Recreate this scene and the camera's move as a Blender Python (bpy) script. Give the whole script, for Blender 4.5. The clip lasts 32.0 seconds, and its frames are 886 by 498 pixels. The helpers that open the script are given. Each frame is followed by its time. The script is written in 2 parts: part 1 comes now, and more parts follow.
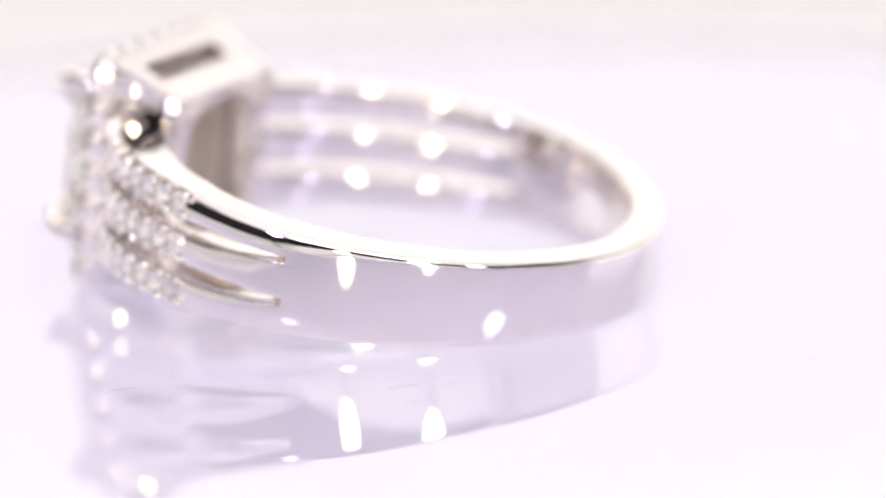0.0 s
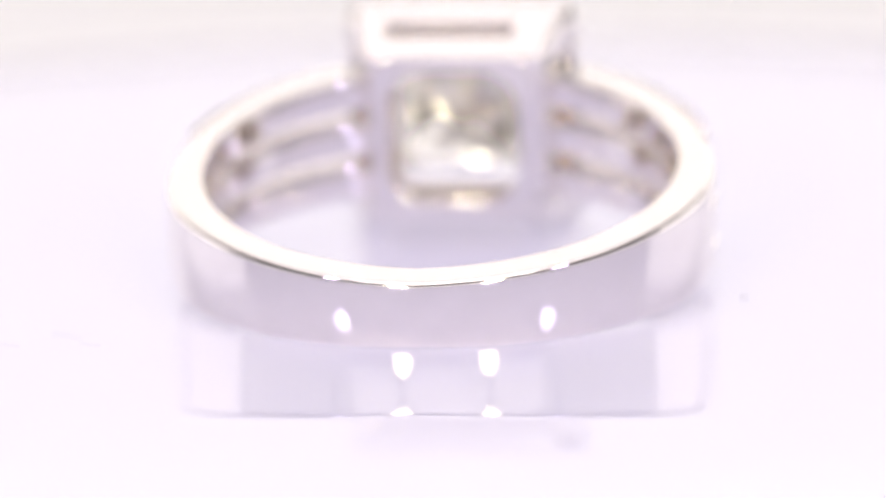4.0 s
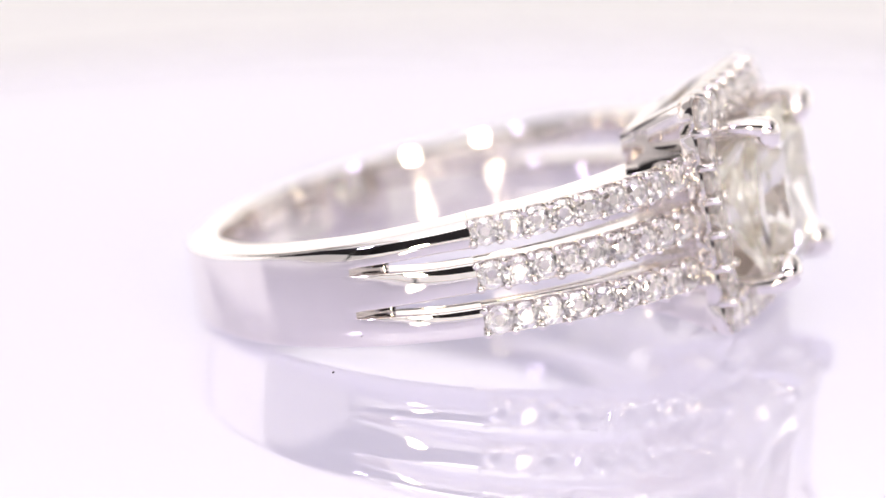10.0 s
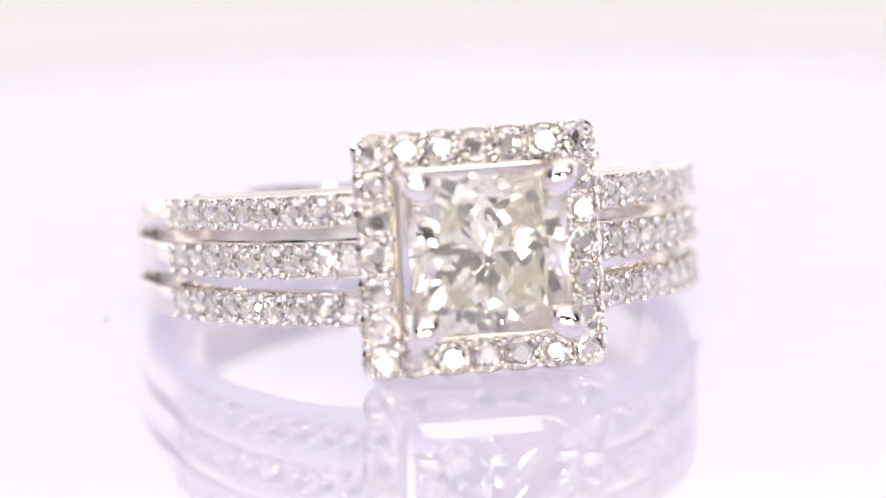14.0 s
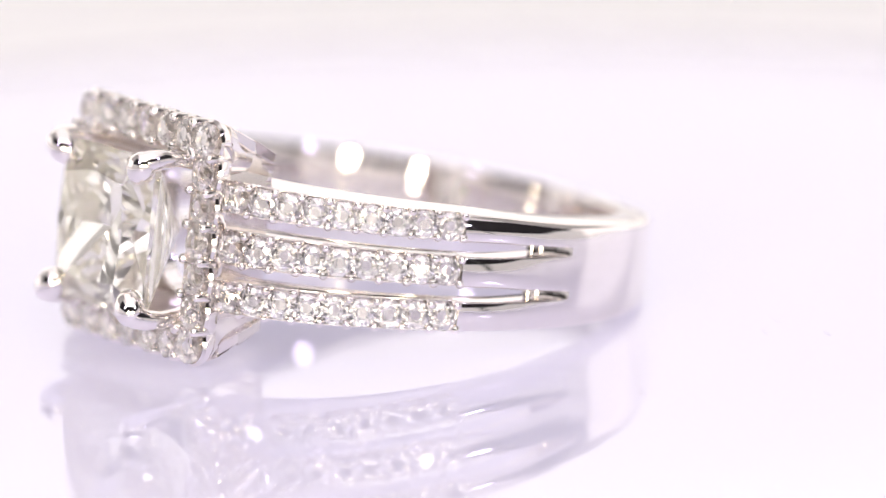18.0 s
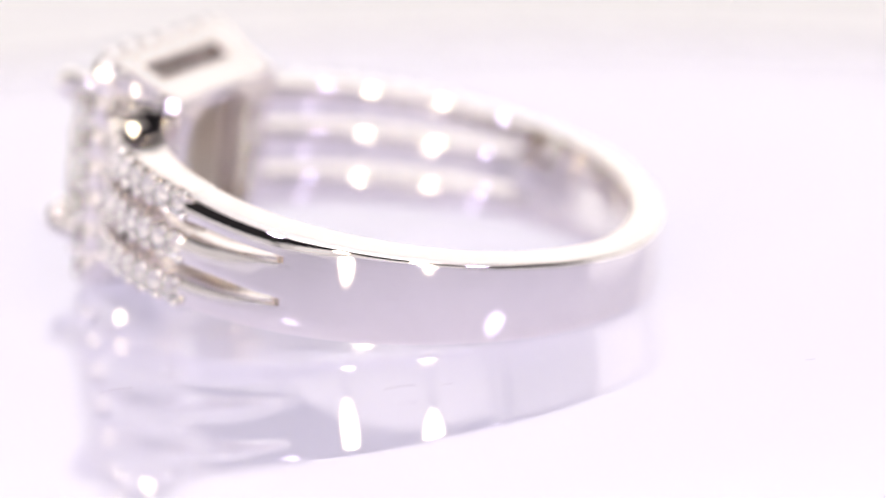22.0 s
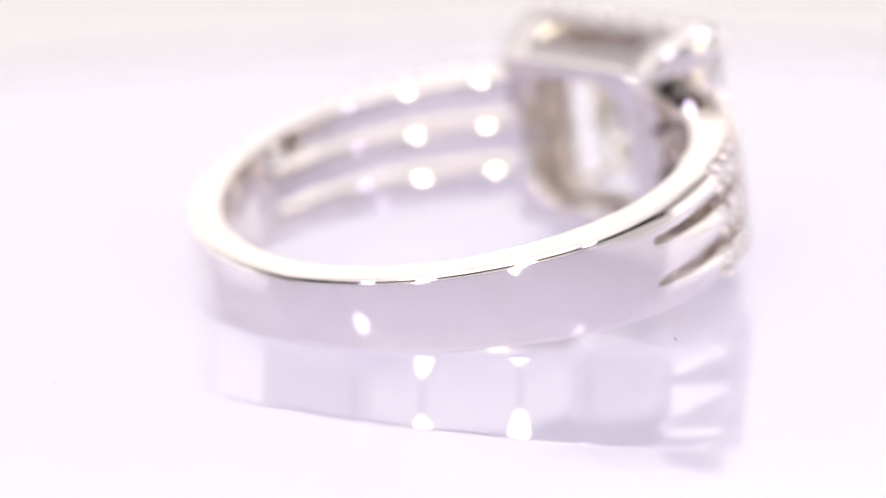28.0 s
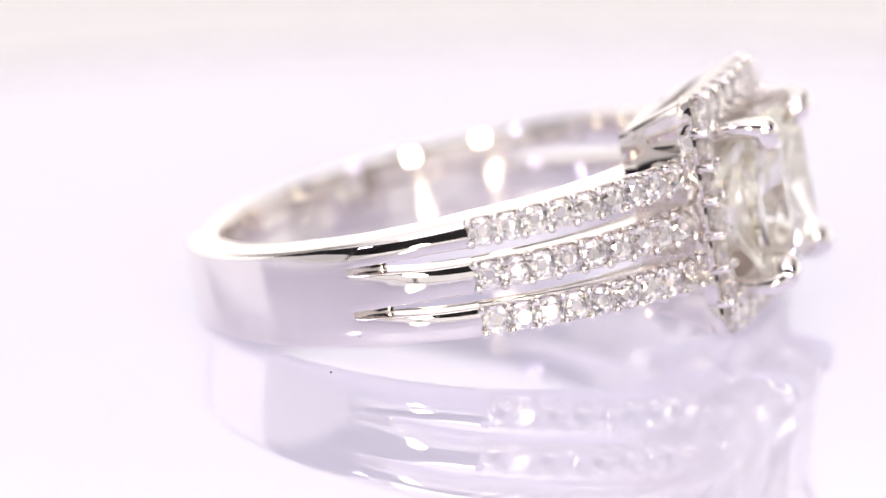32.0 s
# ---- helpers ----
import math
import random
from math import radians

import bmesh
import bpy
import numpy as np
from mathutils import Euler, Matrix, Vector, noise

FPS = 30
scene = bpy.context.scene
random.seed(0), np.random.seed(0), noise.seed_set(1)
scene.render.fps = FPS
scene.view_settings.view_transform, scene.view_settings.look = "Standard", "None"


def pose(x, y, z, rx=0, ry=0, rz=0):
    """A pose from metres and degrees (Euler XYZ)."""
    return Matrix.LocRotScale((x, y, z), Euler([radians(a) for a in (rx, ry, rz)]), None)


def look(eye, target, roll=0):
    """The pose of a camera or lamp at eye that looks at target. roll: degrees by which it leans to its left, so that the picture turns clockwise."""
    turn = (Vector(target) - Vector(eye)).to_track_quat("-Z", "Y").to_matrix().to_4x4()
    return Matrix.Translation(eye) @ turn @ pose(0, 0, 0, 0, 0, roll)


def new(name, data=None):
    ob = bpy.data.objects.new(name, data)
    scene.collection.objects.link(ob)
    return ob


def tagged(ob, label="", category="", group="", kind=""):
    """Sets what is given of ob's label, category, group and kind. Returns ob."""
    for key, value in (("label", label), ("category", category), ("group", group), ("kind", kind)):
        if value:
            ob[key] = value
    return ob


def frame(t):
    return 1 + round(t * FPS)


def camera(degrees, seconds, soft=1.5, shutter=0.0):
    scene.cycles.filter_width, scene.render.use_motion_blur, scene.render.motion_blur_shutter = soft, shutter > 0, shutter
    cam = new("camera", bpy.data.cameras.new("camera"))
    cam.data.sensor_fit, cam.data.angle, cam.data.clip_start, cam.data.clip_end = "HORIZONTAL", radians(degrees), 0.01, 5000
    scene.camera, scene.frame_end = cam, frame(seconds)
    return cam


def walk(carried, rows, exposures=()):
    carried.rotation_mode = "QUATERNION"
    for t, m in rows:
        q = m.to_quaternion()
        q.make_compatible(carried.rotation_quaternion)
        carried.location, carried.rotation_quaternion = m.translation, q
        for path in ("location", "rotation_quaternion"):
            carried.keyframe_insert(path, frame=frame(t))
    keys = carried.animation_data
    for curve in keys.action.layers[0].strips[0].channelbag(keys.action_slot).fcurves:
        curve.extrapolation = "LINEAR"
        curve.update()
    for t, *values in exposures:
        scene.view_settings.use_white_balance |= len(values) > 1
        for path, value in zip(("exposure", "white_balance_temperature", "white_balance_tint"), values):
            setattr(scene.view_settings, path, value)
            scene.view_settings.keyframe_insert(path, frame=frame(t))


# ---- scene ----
MM = 0.001

# ---- camera: fixed on a stand, long macro lens ----
GROUND = 1.87
DIST = 322.5
ELEV = radians(12.9)
cam = camera(5.983, 32.0)
EYE = Vector((0, -DIST * math.cos(ELEV), DIST * math.sin(ELEV) + GROUND)) * MM
AIM = Vector((0.77, 0, GROUND)) * MM
cam.data.dof.use_dof = True
cam.data.dof.focus_distance = 0.312
cam.data.dof.aperture_fstop = 25.5
walk(cam, [(0.0, look(EYE, AIM, -1.41)), (32.0, look(EYE, AIM, -1.41))])

# light runs many times to and fro inside a cut diamond
scene.cycles.max_bounces = scene.cycles.transmission_bounces = scene.cycles.glossy_bounces = 28

# ---- light: a rear light tent with a glowing top, added unseen fills, four small LED heads by the camera ----
world = bpy.data.worlds.new("room_air")
scene.world = world
world.use_nodes = True
world.node_tree.nodes["Background"].inputs[0].default_value = (0.9, 0.85, 1.0, 1)
world.node_tree.nodes["Background"].inputs[1].default_value = 0.05


def area(name, where, target, size, size_y, watts, colour, shape="RECTANGLE"):
    data = bpy.data.lights.new(name, "AREA")
    data.shape, data.size, data.size_y = shape, size, size_y
    data.energy, data.color = watts, colour
    ob = new(name, data)
    ob.matrix_world = look(where, target)
    return ob


TENT_W, TENT_BACK, TENT_TOP, TENT_FRONT = 0.30, 0.30, 0.47, -0.36
area("tent_top_panel", (0, -0.03, TENT_TOP - 0.012), (0, -0.03, 0), 0.54, 0.60, 0.67, (0.99, 0.933, 0.973))
# unseen fills, added to brighten the stones, the metal and the plate's reflections
area("front_fill_panel", (0, TENT_FRONT + 0.03, 0.395), (0, 0.1, 0.0), 0.54, 0.13, 0.64, (1.0, 0.955, 0.96))
area("low_fill_panel", (0, TENT_FRONT + 0.012, 0.02), (0, 0, 0.02), 0.58, 0.07, 0.048, (1.0, 0.94, 0.95))
area("rear_fill_panel", (0, TENT_BACK - 0.012, 0.19), (0, 0, 0.19), 0.54, 0.36, 0.328, (1.0, 0.962, 0.91))
# unseen lamp added under the plate to take the shadows off it
area("plate_fill_light", (0, 0, -0.0052), (0, 0, 1), 0.094, 0.094, 0.0121, (0.94, 0.92, 1.0), "DISK")
# two more added fills, low at the sides
for s in (-1, 1):
    area("side_fill_panel", (s * (TENT_W - 0.012), 0.15, 0.05), (0, 0.15, 0.05), 0.26, 0.12, 0.06, (1.0, 0.95, 0.94))


def bearing(azimuth, elevation, dist):
    a, e = radians(azimuth), radians(elevation)
    return Vector((dist * math.sin(a) * math.cos(e), -dist * math.cos(a) * math.cos(e), dist * math.sin(e)))


def tall(size):
    return 1.6 if size > 0.03 else 1.0


LAMPS = ((-18, 11, 0.26, 0.0305, (1.0, 0.89, 0.68), 0.019), (18, 11, 0.26, 0.0305, (1.0, 0.89, 0.68), 0.019),
         (-47, 30, 0.26, 0.024, (0.74, 0.66, 1.0), 0.007), (47, 30, 0.26, 0.024, (0.74, 0.66, 1.0), 0.007))
for az, el, dist, size, colour, watts in LAMPS:
    led = area("led_light", bearing(az, el, dist), (0, 0, 0.002), size, size * tall(size), watts, colour, "ELLIPSE")
    led.data.spread = radians(48)


# ---- materials ----
def material(name):
    m = bpy.data.materials.new(name)
    m.use_nodes = True
    n = m.node_tree.nodes
    return m, n, m.node_tree.links, n["Principled BSDF"]


def noise_node(n, l, scale, detail=3.0):
    c = n.new("ShaderNodeTexCoord")
    t = n.new("ShaderNodeTexNoise")
    t.inputs["Scale"].default_value, t.inputs["Detail"].default_value = scale, detail
    l.new(c.outputs["Object"], t.inputs["Vector"])
    return t


def ramp_node(n, l, src, a, b, lo=0.35, hi=0.65):
    r = n.new("ShaderNodeValToRGB")
    r.color_ramp.elements[0].color, r.color_ramp.elements[1].color = (*a, 1), (*b, 1)
    r.color_ramp.elements[0].position, r.color_ramp.elements[1].position = lo, hi
    l.new(src, r.inputs[0])
    return r


def metal(name, colour, rough):
    m, n, l, b = material(name)
    b.inputs["Metallic"].default_value = 1.0
    t = noise_node(n, l, 700)
    r = ramp_node(n, l, t.outputs["Fac"], [c * 0.97 for c in colour], colour)
    l.new(r.outputs[0], b.inputs["Base Color"])
    f = noise_node(n, l, 4000, 2)
    k = n.new("ShaderNodeMapRange")
    k.inputs["To Min"].default_value, k.inputs["To Max"].default_value = rough * 0.6, rough * 1.6
    l.new(f.outputs["Fac"], k.inputs["Value"])
    l.new(k.outputs[0], b.inputs["Roughness"])
    return m


def gem(name, colour, brighten_tint, brighten_share):
    m, n, l, b = material(name)
    n.remove(b)
    g = n.new("ShaderNodeBsdfGlass")
    g.inputs["Color"].default_value = (*colour, 1)
    g.inputs["IOR"].default_value = 2.42
    g.inputs["Roughness"].default_value = 0.0
    # fine inclusions scatter a share of the light
    # a small pale diffuse share is mixed in to brighten the stones
    d = n.new("ShaderNodeBsdfDiffuse")
    t = noise_node(n, l, 900, 4)
    r = ramp_node(n, l, t.outputs["Fac"], [c * 0.93 for c in brighten_tint], brighten_tint)
    l.new(r.outputs[0], d.inputs["Color"])
    k = n.new("ShaderNodeBsdfTranslucent")
    l.new(r.outputs[0], k.inputs["Color"])
    both, mix = n.new("ShaderNodeMixShader"), n.new("ShaderNodeMixShader")
    both.inputs[0].default_value, mix.inputs[0].default_value = 0.4, brighten_share
    l.new(d.outputs[0], both.inputs[1]), l.new(k.outputs[0], both.inputs[2])
    l.new(g.outputs[0], mix.inputs[1]), l.new(both.outputs[0], mix.inputs[2])
    l.new(mix.outputs[0], n["Material Output"].inputs["Surface"])
    return m


def plain(name, a, b_col, scale, rough, bump=0.0, spec=0.5):
    m, n, l, b = material(name)
    t = noise_node(n, l, scale, 5)
    r = ramp_node(n, l, t.outputs["Fac"], a, b_col)
    l.new(r.outputs[0], b.inputs["Base Color"])
    b.inputs["Roughness"].default_value = rough
    b.inputs["Specular IOR Level"].default_value = spec
    if bump:
        u = n.new("ShaderNodeBump")
        u.inputs["Strength"].default_value, u.inputs["Distance"].default_value = bump, 0.0005
        l.new(t.outputs["Fac"], u.inputs["Height"])
        l.new(u.outputs[0], b.inputs["Normal"])
    return m


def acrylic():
    """Gloss acrylic: half of its body is made translucent to pass the added fill lamp's light."""
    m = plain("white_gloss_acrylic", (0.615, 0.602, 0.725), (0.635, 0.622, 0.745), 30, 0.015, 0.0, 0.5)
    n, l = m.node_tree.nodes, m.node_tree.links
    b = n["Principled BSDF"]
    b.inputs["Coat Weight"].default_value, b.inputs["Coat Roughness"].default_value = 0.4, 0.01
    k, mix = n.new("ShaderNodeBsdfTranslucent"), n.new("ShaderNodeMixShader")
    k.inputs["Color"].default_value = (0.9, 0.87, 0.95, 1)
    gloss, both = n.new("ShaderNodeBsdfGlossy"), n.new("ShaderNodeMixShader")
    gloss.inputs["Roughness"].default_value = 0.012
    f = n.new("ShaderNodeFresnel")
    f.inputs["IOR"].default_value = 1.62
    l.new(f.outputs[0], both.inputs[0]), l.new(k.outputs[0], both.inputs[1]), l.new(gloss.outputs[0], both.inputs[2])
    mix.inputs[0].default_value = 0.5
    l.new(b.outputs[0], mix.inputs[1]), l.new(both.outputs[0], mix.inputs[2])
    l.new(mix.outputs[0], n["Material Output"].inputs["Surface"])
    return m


GOLD = metal("polished_white_gold", (0.89, 0.855, 0.825), 0.035)
BEAD = metal("bead_white_gold", (0.86, 0.83, 0.805), 0.05)
# rougher beige gold; its tone stands in for reflections in the seat
DULLED = metal("dulled_white_gold", (0.78, 0.72, 0.68), 0.32)
FROST = metal("frosted_white_gold", (0.92, 0.89, 0.89), 0.45)
DIAMOND = gem("colourless_diamond", (1.0, 0.998, 0.995), (0.99, 0.97, 0.97), 0.012)
TINTED = gem("pale_yellow_diamond", (1.0, 0.997, 0.977), (1.0, 0.98, 0.90), 0.02)
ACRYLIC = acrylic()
PAPER = plain("white_backdrop_card", (0.925, 0.915, 0.92), (0.94, 0.93, 0.935), 60, 0.9, 0.05, 0.2)
# grey for unseen upper side walls, added to darken the ring's mirror image
GREY_BAND = plain("grey_wall_band", (0.46, 0.445, 0.44), (0.52, 0.505, 0.50), 200, 0.95, 0.1, 0.1)
# near-black for the unseen wall bands that put dark lines into reflections
CHARCOAL = plain("dark_wall_band", (0.024, 0.022, 0.025), (0.034, 0.031, 0.035), 200, 0.95, 0.1, 0.1)
TABLE = plain("pale_table_laminate", (0.68, 0.66, 0.67), (0.72, 0.70, 0.71), 20, 0.5)
BLACK = plain("black_anodised_metal", (0.02, 0.02, 0.02), (0.03, 0.03, 0.03), 300, 0.4)
FIBRE = plain("pale_lint", (0.42, 0.39, 0.46), (0.5, 0.47, 0.53), 5000, 0.9)
DUST = plain("dark_dust", (0.05, 0.045, 0.05), (0.09, 0.08, 0.08), 5000, 0.9)


# ---- mesh helpers, in millimetres ----
def part(name, bm, mat, parent=None, label="", smooth=None, bevel=0.0, segments=3):
    me = bpy.data.meshes.new(name)
    bmesh.ops.recalc_face_normals(bm, faces=bm.faces)
    bmesh.ops.scale(bm, vec=(MM, MM, MM), verts=bm.verts)
    bm.to_mesh(me)
    bm.free()
    me.materials.append(mat)
    if smooth is not None:
        me.polygons.foreach_set("use_smooth", [True] * len(me.polygons))
        me.set_sharp_from_angle(angle=radians(smooth))
    ob = new(name, me)
    ob.parent = parent
    if bevel:
        mod = ob.modifiers.new("bevel", "BEVEL")
        mod.width, mod.segments, mod.limit_method, mod.angle_limit = bevel * MM, segments, "ANGLE", radians(38)
        mod.harden_normals = True
    if label:
        tagged(ob, label)
    return ob


def again(name, like, parent, m):
    ob = new(name, like)
    ob.parent = parent
    ob.matrix_basis = m
    return ob


def box(bm, x0, x1, y0, y1, z0, z1):
    v = [bm.verts.new((x, y, z)) for x in (x0, x1) for y in (y0, y1) for z in (z0, z1)]
    for f in ((0, 1, 3, 2), (4, 6, 7, 5), (0, 4, 5, 1), (2, 3, 7, 6), (0, 2, 6, 4), (1, 5, 7, 3)):
        bm.faces.new([v[i] for i in f])
    return v


def prism(bm, section, ends):
    """A closed solid: section is a list of rings of points, ends tells whether to cap."""
    rings = [[bm.verts.new(p) for p in ring] for ring in section]
    n = len(rings[0])
    for a, b in zip(rings, rings[1:]):
        for i in range(n):
            bm.faces.new((a[i], a[(i + 1) % n], b[(i + 1) % n], b[i]))
    if ends:
        bm.faces.new(rings[0]), bm.faces.new(rings[-1])


def ease(a, b, x):
    t = min(max((x - a) / (b - a), 0.0), 1.0)
    return t * t * (3 - 2 * t)


# ---- setting ----
# unseen wall bands; their light and dark is chosen to shape the ring's reflections
FRONT_BANDS = ((-25, 60, PAPER, "unseen low white wall band for reflections"), (60.2, 325, CHARCOAL, "unseen dark wall band for reflections"), (325.2, TENT_TOP * 1000, PAPER, "unseen upper white wall band for reflections"))
SIDE_BANDS = ((-25, 72, PAPER, "unseen low white wall band for reflections"), (72.2, 315, CHARCOAL, "unseen dark wall band for reflections"), (315.2, TENT_TOP * 1000, PAPER, "unseen upper white wall band for reflections"))


def build_setting():
    bm = bmesh.new()
    box(bm, -420, 420, -480, 420, -60, -26)
    tagged(part("tabletop", bm, TABLE, bevel=3), "pale laminate tabletop under the light tent", kind="structure")
    # one swept card: floor, rounded rise and back
    bm = bmesh.new()
    w, r = TENT_W * 1000, 60
    prof = [(-360, -25)] + [(TENT_BACK * 1000 - r + r * math.sin(radians(a)), -25 + r - r * math.cos(radians(a))) for a in range(0, 91, 6)]
    prof += [(TENT_BACK * 1000, TENT_TOP * 1000)]
    rings = []
    for x in (-w, w):
        rings.append([(x, y, z) for y, z in prof] + [(x, y + (2 if i > 2 else 0), z - 0.9) for i, (y, z) in reversed(list(enumerate(prof)))])
    prism(bm, rings, True)
    tagged(part("backdrop", bm, PAPER, smooth=30), "seamless white card sweep behind the turntable", kind="structure")
    top, back, front = TENT_TOP * 1000, TENT_BACK * 1000, TENT_FRONT * 1000
    for s in (-1, 1):
        # the upper part is greyed only for what the ring reflects in the plate
        for z0, z1, mat, what in ((-25, 112, PAPER, "white card"), (112.2, top, GREY_BAND, "unseen darkened")):
            bm = bmesh.new()
            box(bm, s * w, s * (w + 4), 5.5, back, z0, z1)
            tagged(part("wall_left" if s < 0 else "wall_right", bm, mat), what + " side wall of the light tent", kind="structure")
        for z0, z1, mat, what in SIDE_BANDS:
            bm = bmesh.new()
            box(bm, s * w, s * (w + 4), front, 5, z0, z1)
            tagged(part("wall_side_front", bm, mat), what + " beside the camera", kind="structure")
    bm = bmesh.new()
    box(bm, -w - 4, w + 4, front, back + 4, top + 0.5, top + 5)
    tagged(part("ceiling", bm, PAPER), "white card top of the light tent", kind="structure")
    for z0, z1, mat, what in FRONT_BANDS:
        bm = bmesh.new()
        box(bm, -w - 4, w + 4, front - 4, front - 0.5, z0, z1)
        tagged(part("wall_front", bm, mat), what + " behind the camera", kind="structure")


build_setting()


def build_lamps():
    """LED heads whose glowing discs are the four small lights."""
    first = None
    for az, el, dist, size, colour, watts in LAMPS:
        where = bearing(az, el, dist)
        m = look(where, (0, 0, 0.002))
        base = new("led_lamp")
        tagged(base, "small LED spot head with black housing", "lamp", "LED lamps round the lens")
        base.matrix_world = m
        rr = size * 500
        bm = bmesh.new()
        prof = [(rr + 0.5, -1.0), (rr + 1.3, -1.0), (rr + 1.3, 14), (rr * 0.6, 22), (0.01, 22), (0.01, 1.0), (rr + 0.5, 1.0)]
        rings = [[(x * math.cos(a), x * math.sin(a) * tall(size), z) for x, z in prof] for a in [i * math.tau / 32 for i in range(32)]]
        vs = [[bm.verts.new(p) for p in ring] for ring in rings]
        for i in range(32):
            a, b = vs[i], vs[(i + 1) % 32]
            for j in range(len(prof) - 1):
                bm.faces.new((a[j], a[j + 1], b[j + 1], b[j]))
        bmesh.ops.remove_doubles(bm, verts=bm.verts, dist=0.05)
        part("housing", bm, BLACK, base, "black rounded housing", smooth=40)
        bm = bmesh.new()
        reach = where.z * 1000 + 26
        bmesh.ops.create_cone(bm, cap_ends=True, segments=14, radius1=3, radius2=3, depth=reach)
        ob = part("stand", bm, BLACK, base, "thin black stand rod", smooth=40)
        back = m @ Vector((0, 0, 0.021))
        ob.matrix_basis = m.inverted() @ Matrix.Translation((back.x, back.y, back.z - reach * MM / 2))


build_lamps()


# ---- turntable ----
def build_turntable():
    bm = bmesh.new()
    prof = [(0.0, 0.0), (48.6, 0.0), (49.2, 0.0), (49.7, -0.15), (50.0, -0.6), (50.0, -5.4), (49.5, -6.0)]
    n = 160
    top = bm.verts.new((0, 0, 0))
    rings = [[bm.verts.new((r * math.cos(i * math.tau / n), r * math.sin(i * math.tau / n), z)) for i in range(n)] for r, z in prof[1:]]
    for i in range(n):
        j = (i + 1) % n
        bm.faces.new((top, rings[0][i], rings[0][j]))
        for a, b in zip(rings, rings[1:]):
            bm.faces.new((a[i], b[i], b[j], a[j]))
    base = new("turntable")
    tagged(base, "round white gloss acrylic turntable with an added glow below", "turntable")
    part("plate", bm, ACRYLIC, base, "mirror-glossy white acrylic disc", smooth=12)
    bm = bmesh.new()
    bmesh.ops.create_cone(bm, cap_ends=True, segments=96, radius1=34, radius2=34, depth=19)
    bmesh.ops.translate(bm, vec=(0, 0, -15.5), verts=bm.verts)
    part("drive_base", bm, PAPER, base, "plain white round motor base", smooth=30, bevel=0.6)
    # a few specks and fibres lying on the plate
    for x, y, r in ((-12.23, 0.15, 0.05),):
        bm = bmesh.new()
        bmesh.ops.create_icosphere(bm, subdivisions=1, radius=r)
        for v in bm.verts:
            v.co = (v.co.x * 1.5 + x, v.co.y + y, max(v.co.z, -r * 0.3) + r * 0.3)
        part("dust_speck", bm, DUST, base, "tiny dark dust speck", smooth=80)
    for (xa, ya), (xb, yb), bow in (((18.06, -3.1), (16.85, -2.6), 0.12), ((13.41, 6.07), (12.2, 6.68), 0.1), ((15.13, 7.74), (14.27, 7.96), 0.08),
                                  ((12.14, 7.67), (11.35, 7.79), 0.06), ((2.56, 18.15), (2.95, 18.0), 0.05)):
        bm = bmesh.new()
        a, b = Vector((xa, ya, 0.014)), Vector((xb, yb, 0.014))
        side = Vector((-(b - a).y, (b - a).x, 0)).normalized()
        line = [a.lerp(b, i / 10) + side * bow * math.sin(i / 10 * math.pi * 1.4) for i in range(11)]
        prism(bm, [[tuple(p + side * 0.007 * math.cos(q) + Vector((0, 0, 0.007 * math.sin(q)))) for q in (0, 1.57, 3.14, 4.71)] for p in line], True)
        part("dust_fibre", bm, FIBRE, base, "fine pale grey lint fibre", smooth=80)
    return base


turntable = build_turntable()

# ---- the ring, lying on its side: axis z, head towards -y ----
R_IN, GROOVE, ROW, HEAD = 8.95, 82.7, 108.5, 156.0


def r_out(p):
    return 10.35 + 0.18 * ease(35, 75, abs(p)) + 0.57 * ease(100, 160, abs(p))


def r_row(p):
    """The stones sit a little below the polished band."""
    return r_out(p) - 0.15


def half_width(p):
    return float(np.interp(abs(p), (0, 40, 83, 108, 157), (1.22, 1.45, 1.85, 2.17, 2.5)))


def slot(p):
    p = abs(p)
    c = float(np.interp(p, (0, 83, 108, 157), (0.55, 0.82, 0.84, 0.95)))
    return c, 0.14 + 0.13 * ease(GROOVE, 104, p)


def low_width(p):
    """The band reaches a little further down than up on its lower side."""
    return half_width(p) + float(np.interp(abs(p), (0, 40, 83, 108, 157), (0.13, 0.20, 0.22, 0.09, 0.0)))


def lanes(p):
    c, s = slot(p)
    return (-low_width(p), -c - s), (-c + s, c - s), (c + s, half_width(p))


def at(p, r, z):
    a = radians(p)
    return (r * math.sin(a), r * math.cos(a), z)


RAMP = 6.0  # degrees over which a slot deepens from the surface to the finger hole
CREST = 0.12  # the rims slope up towards the finger hole


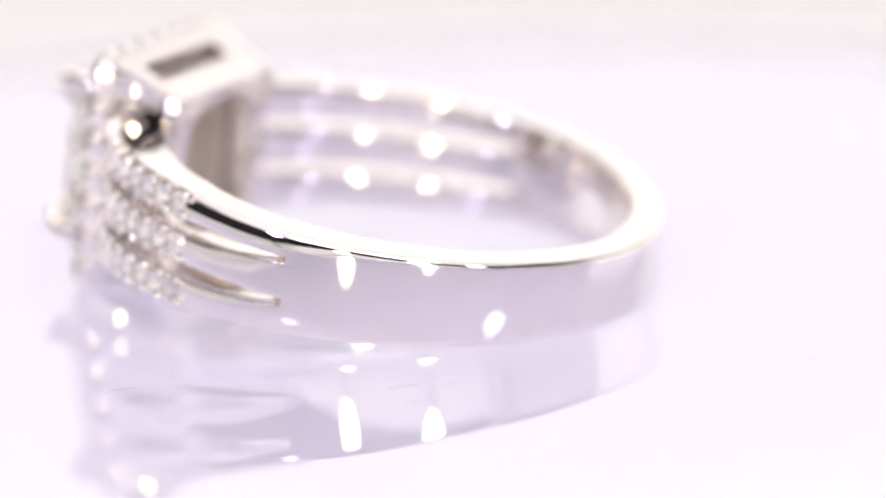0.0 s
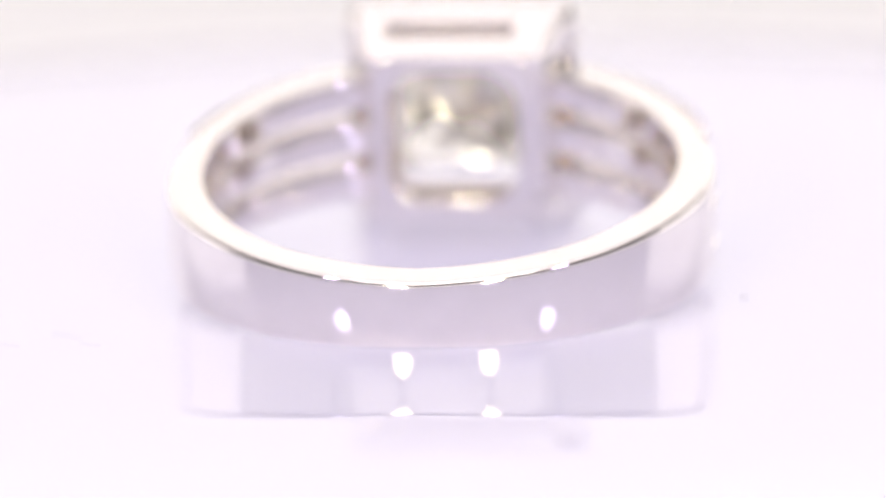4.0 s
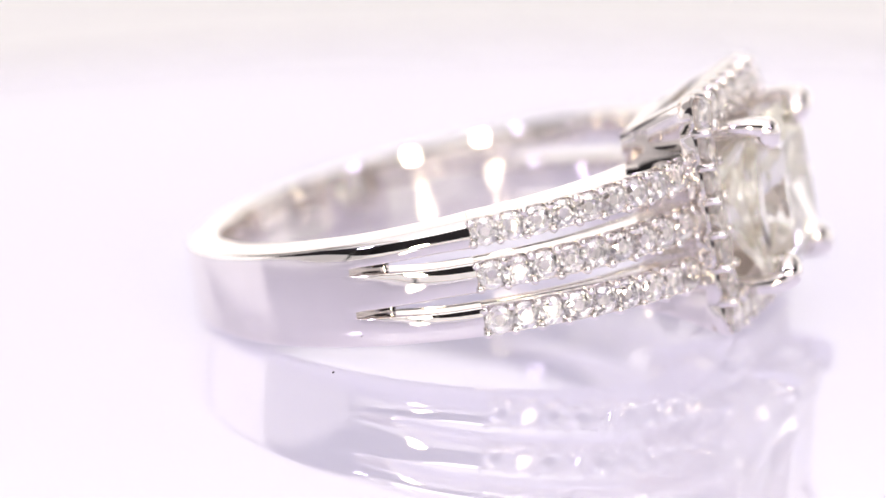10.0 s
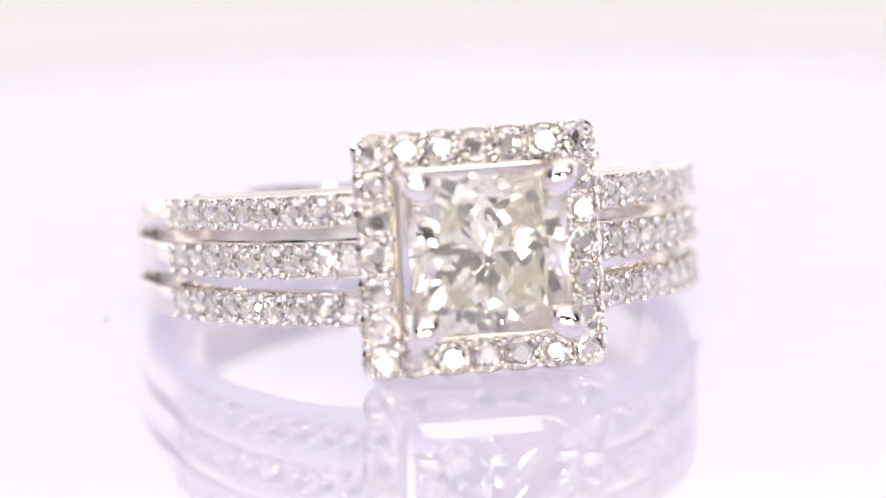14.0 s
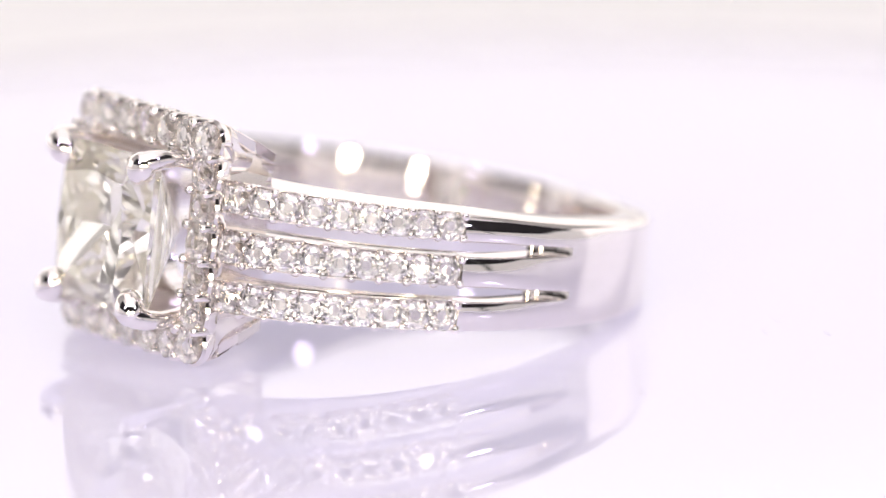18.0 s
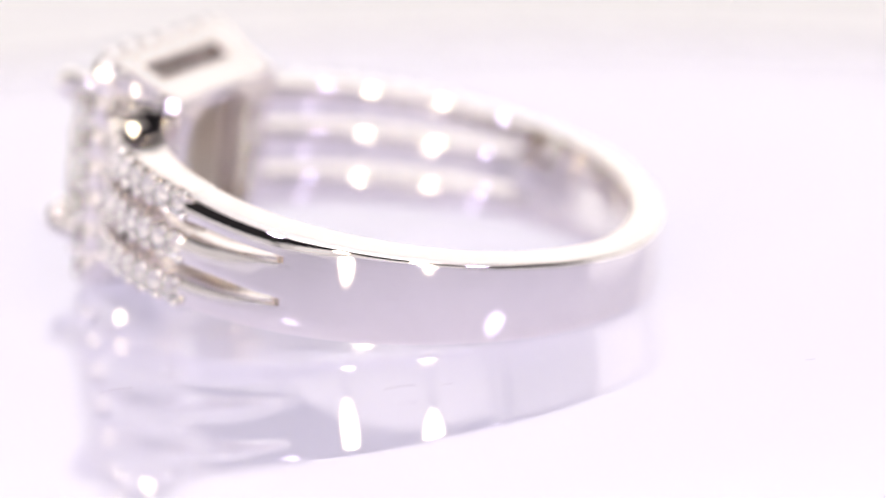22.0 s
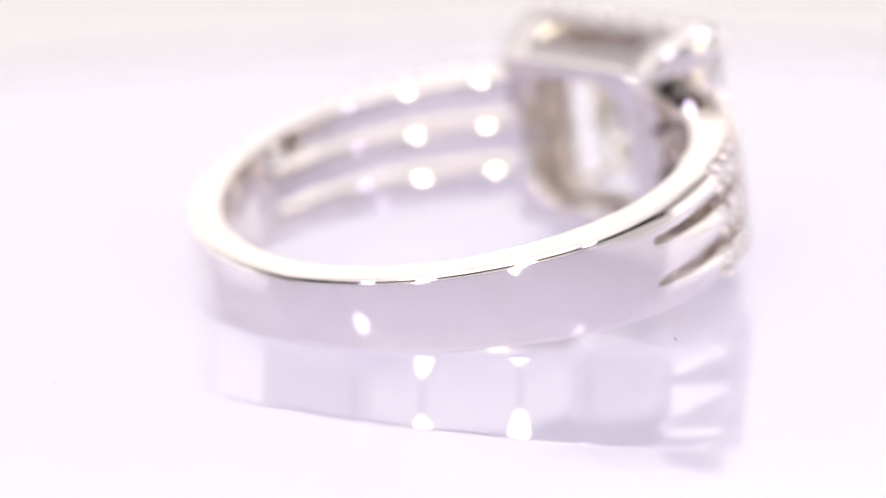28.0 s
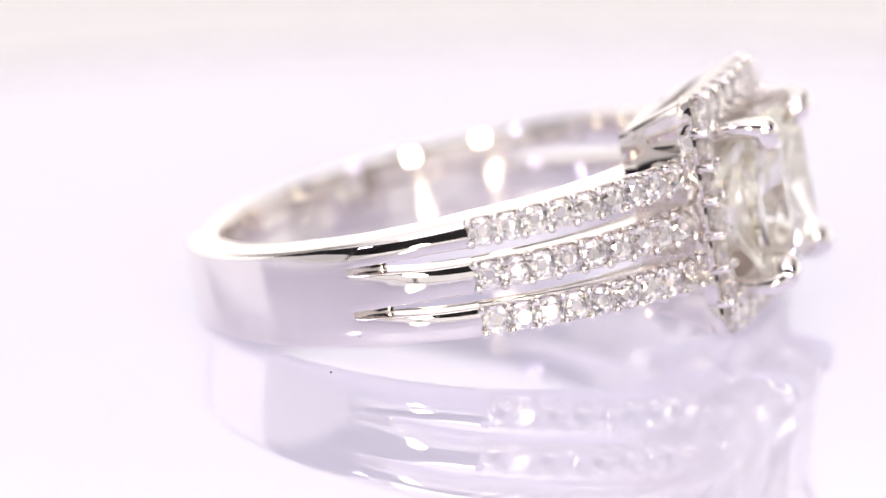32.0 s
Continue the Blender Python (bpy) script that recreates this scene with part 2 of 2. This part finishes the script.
def build_shank(base):
    bm = bmesh.new()
    angles = sorted(set([float(a) for a in np.linspace(-GROOVE, GROOVE, 67)] + [s * float(a) for s in (-1, 1) for a in np.linspace(GROOVE, GROOVE + RAMP, 7)]
                        + [s * float(a) for s in (-1, 1) for a in np.linspace(GROOVE + RAMP, ROW, 11)]))
    turn = [radians(a) for a in (0, 18, 36, 54, 72, 90)]
    flat = 5

    def lane_profile(a, b, ra, rb):
        """(z, drop) across one bar, with rounded edges of radius ra and rb."""
        pts = [(a + ra * (1 - math.cos(t)), ra * (1 - math.sin(t))) for t in turn]
        z0, z1 = a + ra, b - rb
        pts += [(z0 + (z1 - z0) * i / (flat + 1), 0.0) for i in range(1, flat + 1)]
        pts += [(b - rb * (1 - math.cos(t)), rb * (1 - math.sin(t))) for t in reversed(turn)]
        return pts

    grid = []
    for p in angles:
        h = half_width(p)
        edge = 0.004 + 0.07 * ease(GROOVE, GROOVE + 2, abs(p))
        rim = 0.20 + 0.05 * ease(20, ROW - 3, abs(p))
        dome = 0.09 * ease(GROOVE + 2, ROW - 4, abs(p))
        tilt = 0.23 * ease(60, ROW - 2, abs(p))
        rim = min(rim, lanes(p)[2][1] - lanes(p)[2][0] - edge - 0.06)
        rims = ((0.09, edge), (edge, edge), (edge, rim))
        outs, inns = [], []
        soft = 0.15 * ease(GROOVE, GROOVE + 4, abs(p))
        inner = lambda r: max(r * 0.45, soft)
        for (a, b), (ra, rb), way in zip(lanes(p), rims, (-1, 0, 1)):
            for z, drop in lane_profile(a, b, ra, rb):
                u = 2 * (z - a) / (b - a) - 1
                drop = drop if drop > 0.0041 or abs(p) > GROOVE else 0.0
                outs.append(at(p, r_out(p) - 0.06 * (z / h) ** 2 - (dome * u * u if way * u <= 0 else 0.0) - tilt * max(0.0, (0.2 + way * u) / 1.2 if way else 0.0) ** 1.2 - drop, z))
            for z, drop in lane_profile(a, b, inner(ra), inner(rb)):
                lift = CREST * max(0.0, (z - h + 0.5) / 0.5) ** 1.5
                inns.append(at(p, R_IN + 0.10 * (z / h) ** 4 + drop, z + lift))
        grid.append(([bm.verts.new(v) for v in outs], [bm.verts.new(v) for v in inns]))
    m = len(grid[0][0])
    lane = m // 3
    gaps = (lane - 1, 2 * lane - 1)
    # the sloping floor of each slot's end
    floors = []
    for p, (o, i) in zip(angles, grid):
        u = (abs(p) - GROOVE) / RAMP
        row = {}
        for j in gaps:
            for q in (j, j + 1):
                if u < 1e-6:
                    row[q] = o[q]
                elif u > 1 - 1e-6:
                    row[q] = i[q]
                else:
                    row[q] = bm.verts.new(o[q].co.lerp(i[q].co, math.sin(u * math.pi / 2)))
        floors.append(row)
    for k in range(len(angles) - 1):
        (o0, i0), (o1, i1) = grid[k], grid[k + 1]
        f0, f1 = floors[k], floors[k + 1]
        mid = abs((angles[k] + angles[k + 1]) / 2)
        for j in range(m - 1):
            if j not in gaps or mid < GROOVE:
                bm.faces.new((o0[j], o0[j + 1], o1[j + 1], o1[j]))
            if j not in gaps or mid < GROOVE + RAMP:
                bm.faces.new((i0[j], i1[j], i1[j + 1], i0[j + 1]))
            if j in gaps and mid > GROOVE:
                for q, turn_over in ((j, False), (j + 1, True)):
                    wall = list(dict.fromkeys((o0[q], o1[q], f1[q], f0[q])))
                    if len(wall) > 2:
                        bm.faces.new(wall[::-1] if turn_over else wall)
                if mid < GROOVE + RAMP:
                    bm.faces.new((f0[j], f0[j + 1], f1[j + 1], f1[j]))
        bm.faces.new((o0[0], o1[0], i1[0], i0[0]))
        bm.faces.new((o0[-1], i0[-1], i1[-1], o1[-1]))
    for o, i in (grid[0], grid[-1]):
        for q in range(3):
            for j in range(q * lane, q * lane + lane - 1):
                bm.faces.new((o[j], o[j + 1], i[j + 1], i[j]))
    part("shank", bm, GOLD, base, "plain polished white-gold band split into three by two slots", smooth=34)


def brilliant(name, d, mat):
    """A round brilliant, girdle in the plane z = 0, table up."""
    bm = bmesh.new()
    r = d / 2
    pts = []
    for i in range(8):
        a = i * math.tau / 8
        pts.append((0.53 * r * math.cos(a), 0.53 * r * math.sin(a), 0.31 * r))
        pts.append((0.80 * r * math.cos(a + math.tau / 16), 0.80 * r * math.sin(a + math.tau / 16), 0.19 * r))
        pts.append((0.42 * r * math.cos(a), 0.42 * r * math.sin(a), -0.55 * r))
    for i in range(16):
        a = i * math.tau / 16
        pts += [(r * math.cos(a), r * math.sin(a), 0.03 * r), (r * math.cos(a), r * math.sin(a), -0.03 * r)]
        pts.append((0.71 * r * math.cos(a + 0.2), 0.71 * r * math.sin(a + 0.2), -0.30 * r))
    pts.append((0, 0, -0.88 * r))
    for p in pts:
        bm.verts.new(p)
    bmesh.ops.convex_hull(bm, input=bm.verts)
    bmesh.ops.scale(bm, vec=(MM, MM, MM), verts=bm.verts)
    me = bpy.data.meshes.new(name)
    bm.to_mesh(me)
    bm.free()
    me.materials.append(mat)
    return me


def bead_mesh(name, r, deep=0.34):
    bm = bmesh.new()
    bmesh.ops.create_icosphere(bm, subdivisions=2, radius=r * MM)
    for v in bm.verts:
        if v.co.z < -1e-7:
            v.co.z -= deep * MM
    me = bpy.data.meshes.new(name)
    bm.to_mesh(me)
    bm.free()
    me.materials.append(BEAD)
    me.polygons.foreach_set("use_smooth", [True] * len(me.polygons))
    return me


def frame_matrix(pos, up, along):
    """Local z to up, local x near along; millimetres to metres."""
    up = Vector(up).normalized()
    x = (Vector(along) - up * up.dot(Vector(along))).normalized()
    y = up.cross(x)
    m = Matrix((x, y, up)).transposed().to_4x4()
    m.translation = Vector(pos) * MM
    return m


RAIL = 0.20


def build_shoulders(base):
    stone = brilliant("shoulder_diamond", 1.08, DIAMOND)
    bead = bead_mesh("bead", 0.175)
    rnd = random.Random(4)
    for side in (-1, 1):
        for lane in range(3):
            bm = bmesh.new()
            rings = []
            for p in np.linspace(ROW + 0.05, HEAD + 5.0, 28):
                p = side * float(p)
                a, b = lanes(p)[lane]
                ro, t = r_row(p) - 0.04, 0.08
                up, down = (CREST if lane == 2 else 0.0), 0.0
                w = 0.17
                arc = [(R_IN + w * (1 - math.sin(q)), w * (1 - math.cos(q))) for q in [radians(v) for v in (0, 22, 45, 68, 90)]]
                under = [(r, a - down + d) for r, d in arc] + [(r, b + up - d) for r, d in reversed(arc)]
                rings.append([at(p, r, z) for r, z in under + [(ro - RAIL, b), (ro - RAIL, b - t), (ro - 0.25, b - t * 1.3), (ro - 0.25, a + t * 1.3), (ro - RAIL, a + t), (ro - RAIL, a)]])
            prism(bm, rings, True)
            arm = part("shoulder_arm", bm, GOLD, base, "white-gold shoulder bar set with a row of small diamonds", smooth=32, bevel=0.035, segments=2)
            step = (HEAD + 1.6 - ROW) / 9
            for k in range(9):
                p = side * (ROW + 0.4 + step * (k + 0.5))
                a, b = lanes(p)[lane]
                z = (a + b) / 2
                here = Vector(at(p, r_row(p) + 0.03, z))
                ahead = Vector(at(p + 1, r_row(p + 1) + 0.03, z))
                along = (ahead - here).normalized()
                up = along.cross(Vector((0, 0, 1)))
                if up.dot(Vector((here.x, here.y, 0))) < 0:
                    up = -up
                turn = Matrix.Rotation(rnd.uniform(0, 1.5), 4, "Z") @ Matrix.Rotation(rnd.uniform(-0.06, 0.06), 4, "X") @ Matrix.Rotation(rnd.uniform(-0.06, 0.06), 4, "Y")
                again("diamond", stone, arm, frame_matrix(here, up, along) @ turn)
                q = p - side * step / 2
                for zz in (a + 0.13, b - 0.13):
                    again("bead", bead, arm, frame_matrix(at(q, r_row(q) + 0.12, zz), up, along))
            q = side * (ROW + 0.4 + step * 9)
            for zz in (a + 0.13, b - 0.13):
                again("bead", bead, arm, frame_matrix(at(q, r_row(q) + 0.12, zz), up, along))


HALO_Y, HALO_OUT, HALO_IN = -11.15, 4.54, 3.20


def square_ring(bm, sections, corner, steps=5):
    """Square frames with rounded corners: sections give (half, y) and, if it differs, the corner's radius; closed loop of sections."""
    loops = []
    for h, y, *own in sections:
        c = own[0] if own else corner
        pts = []
        for leg in range(4):
            for i in range(steps):
                a = (leg + i / (steps - 1)) * math.pi / 2
                mx, mz = ((1, 1), (-1, 1), (-1, -1), (1, -1))[leg]
                pts.append((mx * (h - c) + c * math.cos(a), mz * (h - c) + c * math.sin(a)))
        loops.append([bm.verts.new((x, y, z)) for x, z in pts])
    n = len(loops[0])
    for a, b in zip(loops, loops[1:] + loops[:1]):
        for i in range(n):
            bm.faces.new((a[i], a[(i + 1) % n], b[(i + 1) % n], b[i]))


def scalloped_ring(bm, sections, corner, pitch, first):
    """A rounded square frame whose outline swells at every stone: sections give (half, y, swell)."""
    loops = []
    for h, y, swell in sections:
        pts = []
        for leg in range(4):
            turn = Matrix.Rotation(leg * math.pi / 2, 2)
            run = h - corner
            for i in range(57):
                v = -run + 2 * run * i / 56
                wave = swell * (abs(math.cos(math.pi * (v - first) / pitch)) - 0.55)
                pts.append(turn @ Vector((h + wave, v)))
            for i in range(1, 6):
                a = i / 6 * math.pi / 2
                pts.append(turn @ Vector((run + (corner + swell * 0.45) * math.cos(a), run + (corner + swell * 0.45) * math.sin(a))))
        loops.append([bm.verts.new((x, y, z)) for x, z in pts])
    n = len(loops[0])
    for a, b in zip(loops, loops[1:] + loops[:1]):
        for i in range(n):
            bm.faces.new((a[i], a[(i + 1) % n], b[(i + 1) % n], b[i]))


def build_head(base):
    y = HALO_Y
    before = set(base.children)
    bm = bmesh.new()
    t = 0.09
    gap = (HALO_OUT + HALO_IN) / 6
    scalloped_ring(bm, [(HALO_OUT, y + 0.34, 0.16), (HALO_OUT - t, y + 0.25, 0.16), (HALO_OUT - t * 1.6, y + 0.34, 0.10), (HALO_IN + t * 1.3, y + 0.28, -0.05), (HALO_IN + t, y + 0.24, -0.08),
                        (HALO_IN, y + 0.24, -0.08), (HALO_IN, y + 1.05, 0.0), (HALO_OUT - 0.6, y + 1.05, 0.0), (HALO_OUT - 0.2, y + 0.9, 0.0), (HALO_OUT - 0.05, y + 0.62, 0.10)],
                   0.72, gap, gap * 3)
    halo = part("halo_frame", bm, GOLD, base, "square scalloped white-gold halo frame", smooth=40)
    # sloping upper and lower walls with a window, and their cheeks
    for s in (-1, 1):
        bm = bmesh.new()

        def bar(u0, u1, x0, x1):
            ring = []
            for x, f in ((-1, 0), (1, 0)):
                pts = []
                for u, d in ((u0, 0), (u1, 0), (u1, 0.45), (u0, 0.45)):
                    wide = 3.85 - 0.4 * u
                    pts.append(((x0 if x < 0 else x1) * wide, y + 0.9 + u * 2.5, s * (4.42 - 1.08 * u - d)))
                ring.append(pts)
            prism(bm, ring, True)

        bar(0.0, 0.18, -1, 1)
        bar(0.56, 1.0, -1, 1)
        bar(0.18, 0.56, -1, -0.64)
        bar(0.18, 0.56, 0.76, 1)
        bmesh.ops.remove_doubles(bm, verts=bm.verts, dist=0.001)
        part("gallery_wall", bm, GOLD, base, "sloping pierced white-gold gallery wall under the halo", smooth=30, bevel=0.05, segments=2)
        for x in (-1, 1):
            # a polished horn, slim at the bezel and full under the halo corner
            bm = bmesh.new()
            rings = []
            for k in range(17):
                u = k / 16
                top, low = 3.38 + 1.06 * u, 2.5
                out = 3.5 + 0.78 * u ** 2.2
                cx, cz = x * (2.72 + out) / 2, s * (top + low) / 2
                wx, wz = (out - 2.72) / 2, (top - low) / 2
                ring = []
                for q in range(24):
                    a = q * math.tau / 24
                    c, e = math.cos(a), math.sin(a)
                    ring.append((cx + wx * math.copysign(abs(c) ** 0.45, c), y + 3.42 - 2.57 * u, cz + wz * math.copysign(abs(e) ** 0.45, e)))
                rings.append(ring)
            prism(bm, rings, True)
            part("gallery_cheek", bm, GOLD, base, "polished horn at the corner of the gallery", smooth=50)
    # side walls
    for x in (-1, 1):
        bm = bmesh.new()
        pts = lambda xo, xi, zz: [(x * xo, y + 0.9, -zz), (x * xo, y + 0.9, zz), (x * xi, y + 3.3, zz), (x * xi, y + 3.3, -zz)]
        prism(bm, [pts(3.86, 3.45, 3.5), pts(3.3, 3.0, 3.2)], True)
        part("gallery_side", bm, GOLD, base, "white-gold side wall of the setting", smooth=30, bevel=0.05, segments=2)
    bm = bmesh.new()
    square_ring(bm, [(3.3, y + 2.75, 0.6), (2.7, y + 2.75, 1.5), (2.6, y + 3.5, 1.6), (3.22, y + 3.5, 0.8)], 0.6, 9)
    bmesh.ops.scale(bm, vec=(1, 1, 1.03), verts=bm.verts)
    bmesh.ops.translate(bm, vec=(0, 0, 0.12), verts=bm.verts)
    part("base_bezel", bm, GOLD, base, "rounded square bezel open to the finger hole", smooth=32, bevel=0.1, segments=3)
    # inner collet that carries the centre stone
    bm = bmesh.new()
    square_ring(bm, [(3.19, y + 0.12), (3.0, y + 0.12), (2.55, y + 1.9), (3.0, y + 1.9)], 0.5)
    part("collet", bm, DULLED, base, "dulled inner white-gold seat under the centre stone", smooth=32, bevel=0.05, segments=2)

    stone = brilliant("halo_diamond", 1.26, DIAMOND)
    bead = bead_mesh("halo_bead", 0.19, 0.45)
    post = bead_mesh("halo_post", 0.20, 0.60)
    rnd = random.Random(9)
    mid = (HALO_OUT + HALO_IN) / 2
    step = 2 * mid / 6
    spots = []
    for i in range(6):
        v = -mid + i * step
        spots += [((v, mid), (1, 0)), ((mid, -v), (0, -1)), ((-v, -mid), (-1, 0)), ((-mid, v), (0, 1))]
    for (x, z), (dx, dz) in spots:
        turn = Matrix.Rotation(rnd.uniform(0, 1.5), 4, "Z") @ Matrix.Rotation(rnd.uniform(-0.13, 0.13), 4, "X") @ Matrix.Rotation(rnd.uniform(-0.13, 0.13), 4, "Y")
        again("diamond", stone, halo, frame_matrix((x, y - 0.02, z), (0, -1, 0), (dx, 0, dz)) @ turn)
        gx, gz = x + dx * step / 2, z + dz * step / 2
        for off in (-0.54, 0.54):
            below = gz + dx * off < -4.2
            off = 0.44 if below else off
            again("bead", bead if off < 0.52 else post, halo, frame_matrix((gx + dz * off, y - 0.15, gz + dx * off), (0, -1, 0), (dx, 0, dz)))

    # centre stone: a square brilliant cut by planes, (azimuth, slope, reach, depth) in half widths
    bm = bmesh.new()
    h, gy = 2.96, -12.62
    rnd = random.Random(21)
    cuts = [(45, 90, 1.385, 0.0)]
    reach, depth, last = 1.0, 0.05, 68
    for off, slope, step in ((0, 68, 0.0), (0, 60, 0.085), (6, 51, 0.11), (12.5, 46, 0.13), (18, 43, 0.14), (24, 41, 0.15), (31, 39.3, 0.14), (39, 38, 0.12)):
        depth += step * math.tan(radians(last)) - (0.012 if step else 0.0)
        reach, last = reach - step, slope
        cuts += [(d + rnd.uniform(-1.2, 1.2), slope + rnd.uniform(-0.5, 0.5), reach, depth) for d in sorted({off, -off})]
    for off, slope, reach, depth in ((0, 42, 1.0, -0.02), (9, 30, 0.86, -0.148), (45, 36, 1.37, -0.05)):
        cuts += [(d, -slope, reach, depth) for d in sorted({off, -off if off < 45 else off})]
    box(bm, -h, h, gy - 0.236 * h, gy + 2 * h, -h, h)
    for leg in range(4):
        for az, slope, reach, depth in cuts:
            a, e = radians(az + 90 * leg), radians(slope)
            side = Vector((math.cos(a), 0, math.sin(a)))
            up = side * math.sin(abs(e)) + Vector((0, math.copysign(math.cos(e), e), 0))
            spot = side * reach * h + Vector((0, gy + depth * h, 0))
            cut = bmesh.ops.bisect_plane(bm, geom=bm.verts[:] + bm.edges[:] + bm.faces[:], dist=1e-5, plane_co=spot, plane_no=up, clear_outer=True)
            rim = [g for g in cut["geom_cut"] if isinstance(g, bmesh.types.BMEdge)]
            if len(rim) > 2:
                bmesh.ops.contextual_create(bm, geom=rim)
    part("centre_diamond", bm, TINTED, base, "large square pale yellow diamond standing above the halo")

    # the head is shifted, gallery walls and bezel more, to fit the camera's view
    for ob in base.children:
        if ob not in before:
            ob.location.x += (0.32 if ob.name.startswith(("gallery_wall", "base_bezel")) else 0.14) * MM
            ob.location.z += 0.11 * MM


def build_claws(base):
    for sx in (-1, 1):
        for sz in (-1, 1):
            bm = bmesh.new()
            shift = Vector((0.18, 0, 0.11))
            path = [(2.55, -9.6, 0.30), (2.85, -10.8, 0.32), (3.0, -11.9, 0.34), (2.99, -12.5, 0.40), (2.9, -12.9, 0.46), (2.8, -13.1, 0.46)]
            c = [Vector((sx * d, yy, sz * d)) + shift for d, yy, r in path]
            rings = []
            for i, (d, yy, r) in enumerate(path):
                tan = (c[min(i + 1, len(c) - 1)] - c[max(i - 1, 0)]).normalized()
                n1 = tan.cross(Vector((sx, 0, -sz))).normalized()
                n2 = tan.cross(n1)
                rings.append([tuple(c[i] + n1 * r * math.cos(a) + n2 * r * 0.95 * math.sin(a)) for a in [j * math.tau / 14 for j in range(14)]])
            prism(bm, rings, True)
            # a rounded tip that leans over the stone
            tip = bmesh.ops.create_icosphere(bm, subdivisions=4, radius=1.0)["verts"]
            lean = Vector((sx, -0.35, sz)).normalized()
            side = Vector((sz, 0, -sx)).normalized()
            out = lean.cross(side)
            heart = Vector((sx * 2.60, -13.06, sz * 2.60)) + shift
            for v in tip:
                v.co = heart + lean * v.co.x * 0.74 + side * v.co.y * 0.60 + out * v.co.z * 0.54
            part("claw", bm, GOLD, base, "rounded polished white-gold corner claw", smooth=50)


def build_hallmark(base):
    """Three frosted strokes stamped inside the band."""
    for z, wide in ((1.22, 2.0), (0.98, 1.5), (0.72, 2.4)):
        bm = bmesh.new()
        rings = []
        for k in range(6):
            p = 69.4 - wide / 2 + wide * k / 5
            r = R_IN + 0.10 * (z / half_width(p)) ** 4
            rings.append([at(p, r + d, z + dz) for d, dz in ((0.05, -0.07), (-0.012, -0.055), (-0.012, 0.055), (0.05, 0.07))])
        prism(bm, rings, True)
        part("hallmark", bm, FROST, base, "small frosted stamp inside the band", smooth=30)


def build_ring():
    base = new("diamond_ring")
    tagged(base, "white gold diamond ring lying on its side on the turntable", "ring")
    build_shank(base)
    build_shoulders(base)
    build_head(base)
    build_claws(base)
    build_hallmark(base)
    return base


ring = build_ring()
RING_SEAT = pose(-0.6 * MM, -1.65 * MM, (1.02 + GROUND) * MM, -8.4)


# ---- the turning ----
def turned(t):
    """Degrees of the turntable at t seconds; it sticks for a fifth of a second."""
    run = t - min(max(t - 11.7, 0.0), 0.2)
    return TURN_AT - TURN_RATE * run


TURN_RATE, TURN_AT = 16.533, 239.9


def motions():
    times = [i * 0.5 for i in range(0, 24)] + [11.6, 11.7, 11.8, 11.9] + [12.0 + i * 0.5 for i in range(0, 41)]
    walk(turntable, [(t, pose(0, 0, 0, 0, 0, turned(t))) for t in times])
    walk(ring, [(t, pose(0, 0, 0, 0, 0, turned(t)) @ RING_SEAT) for t in times])


motions()
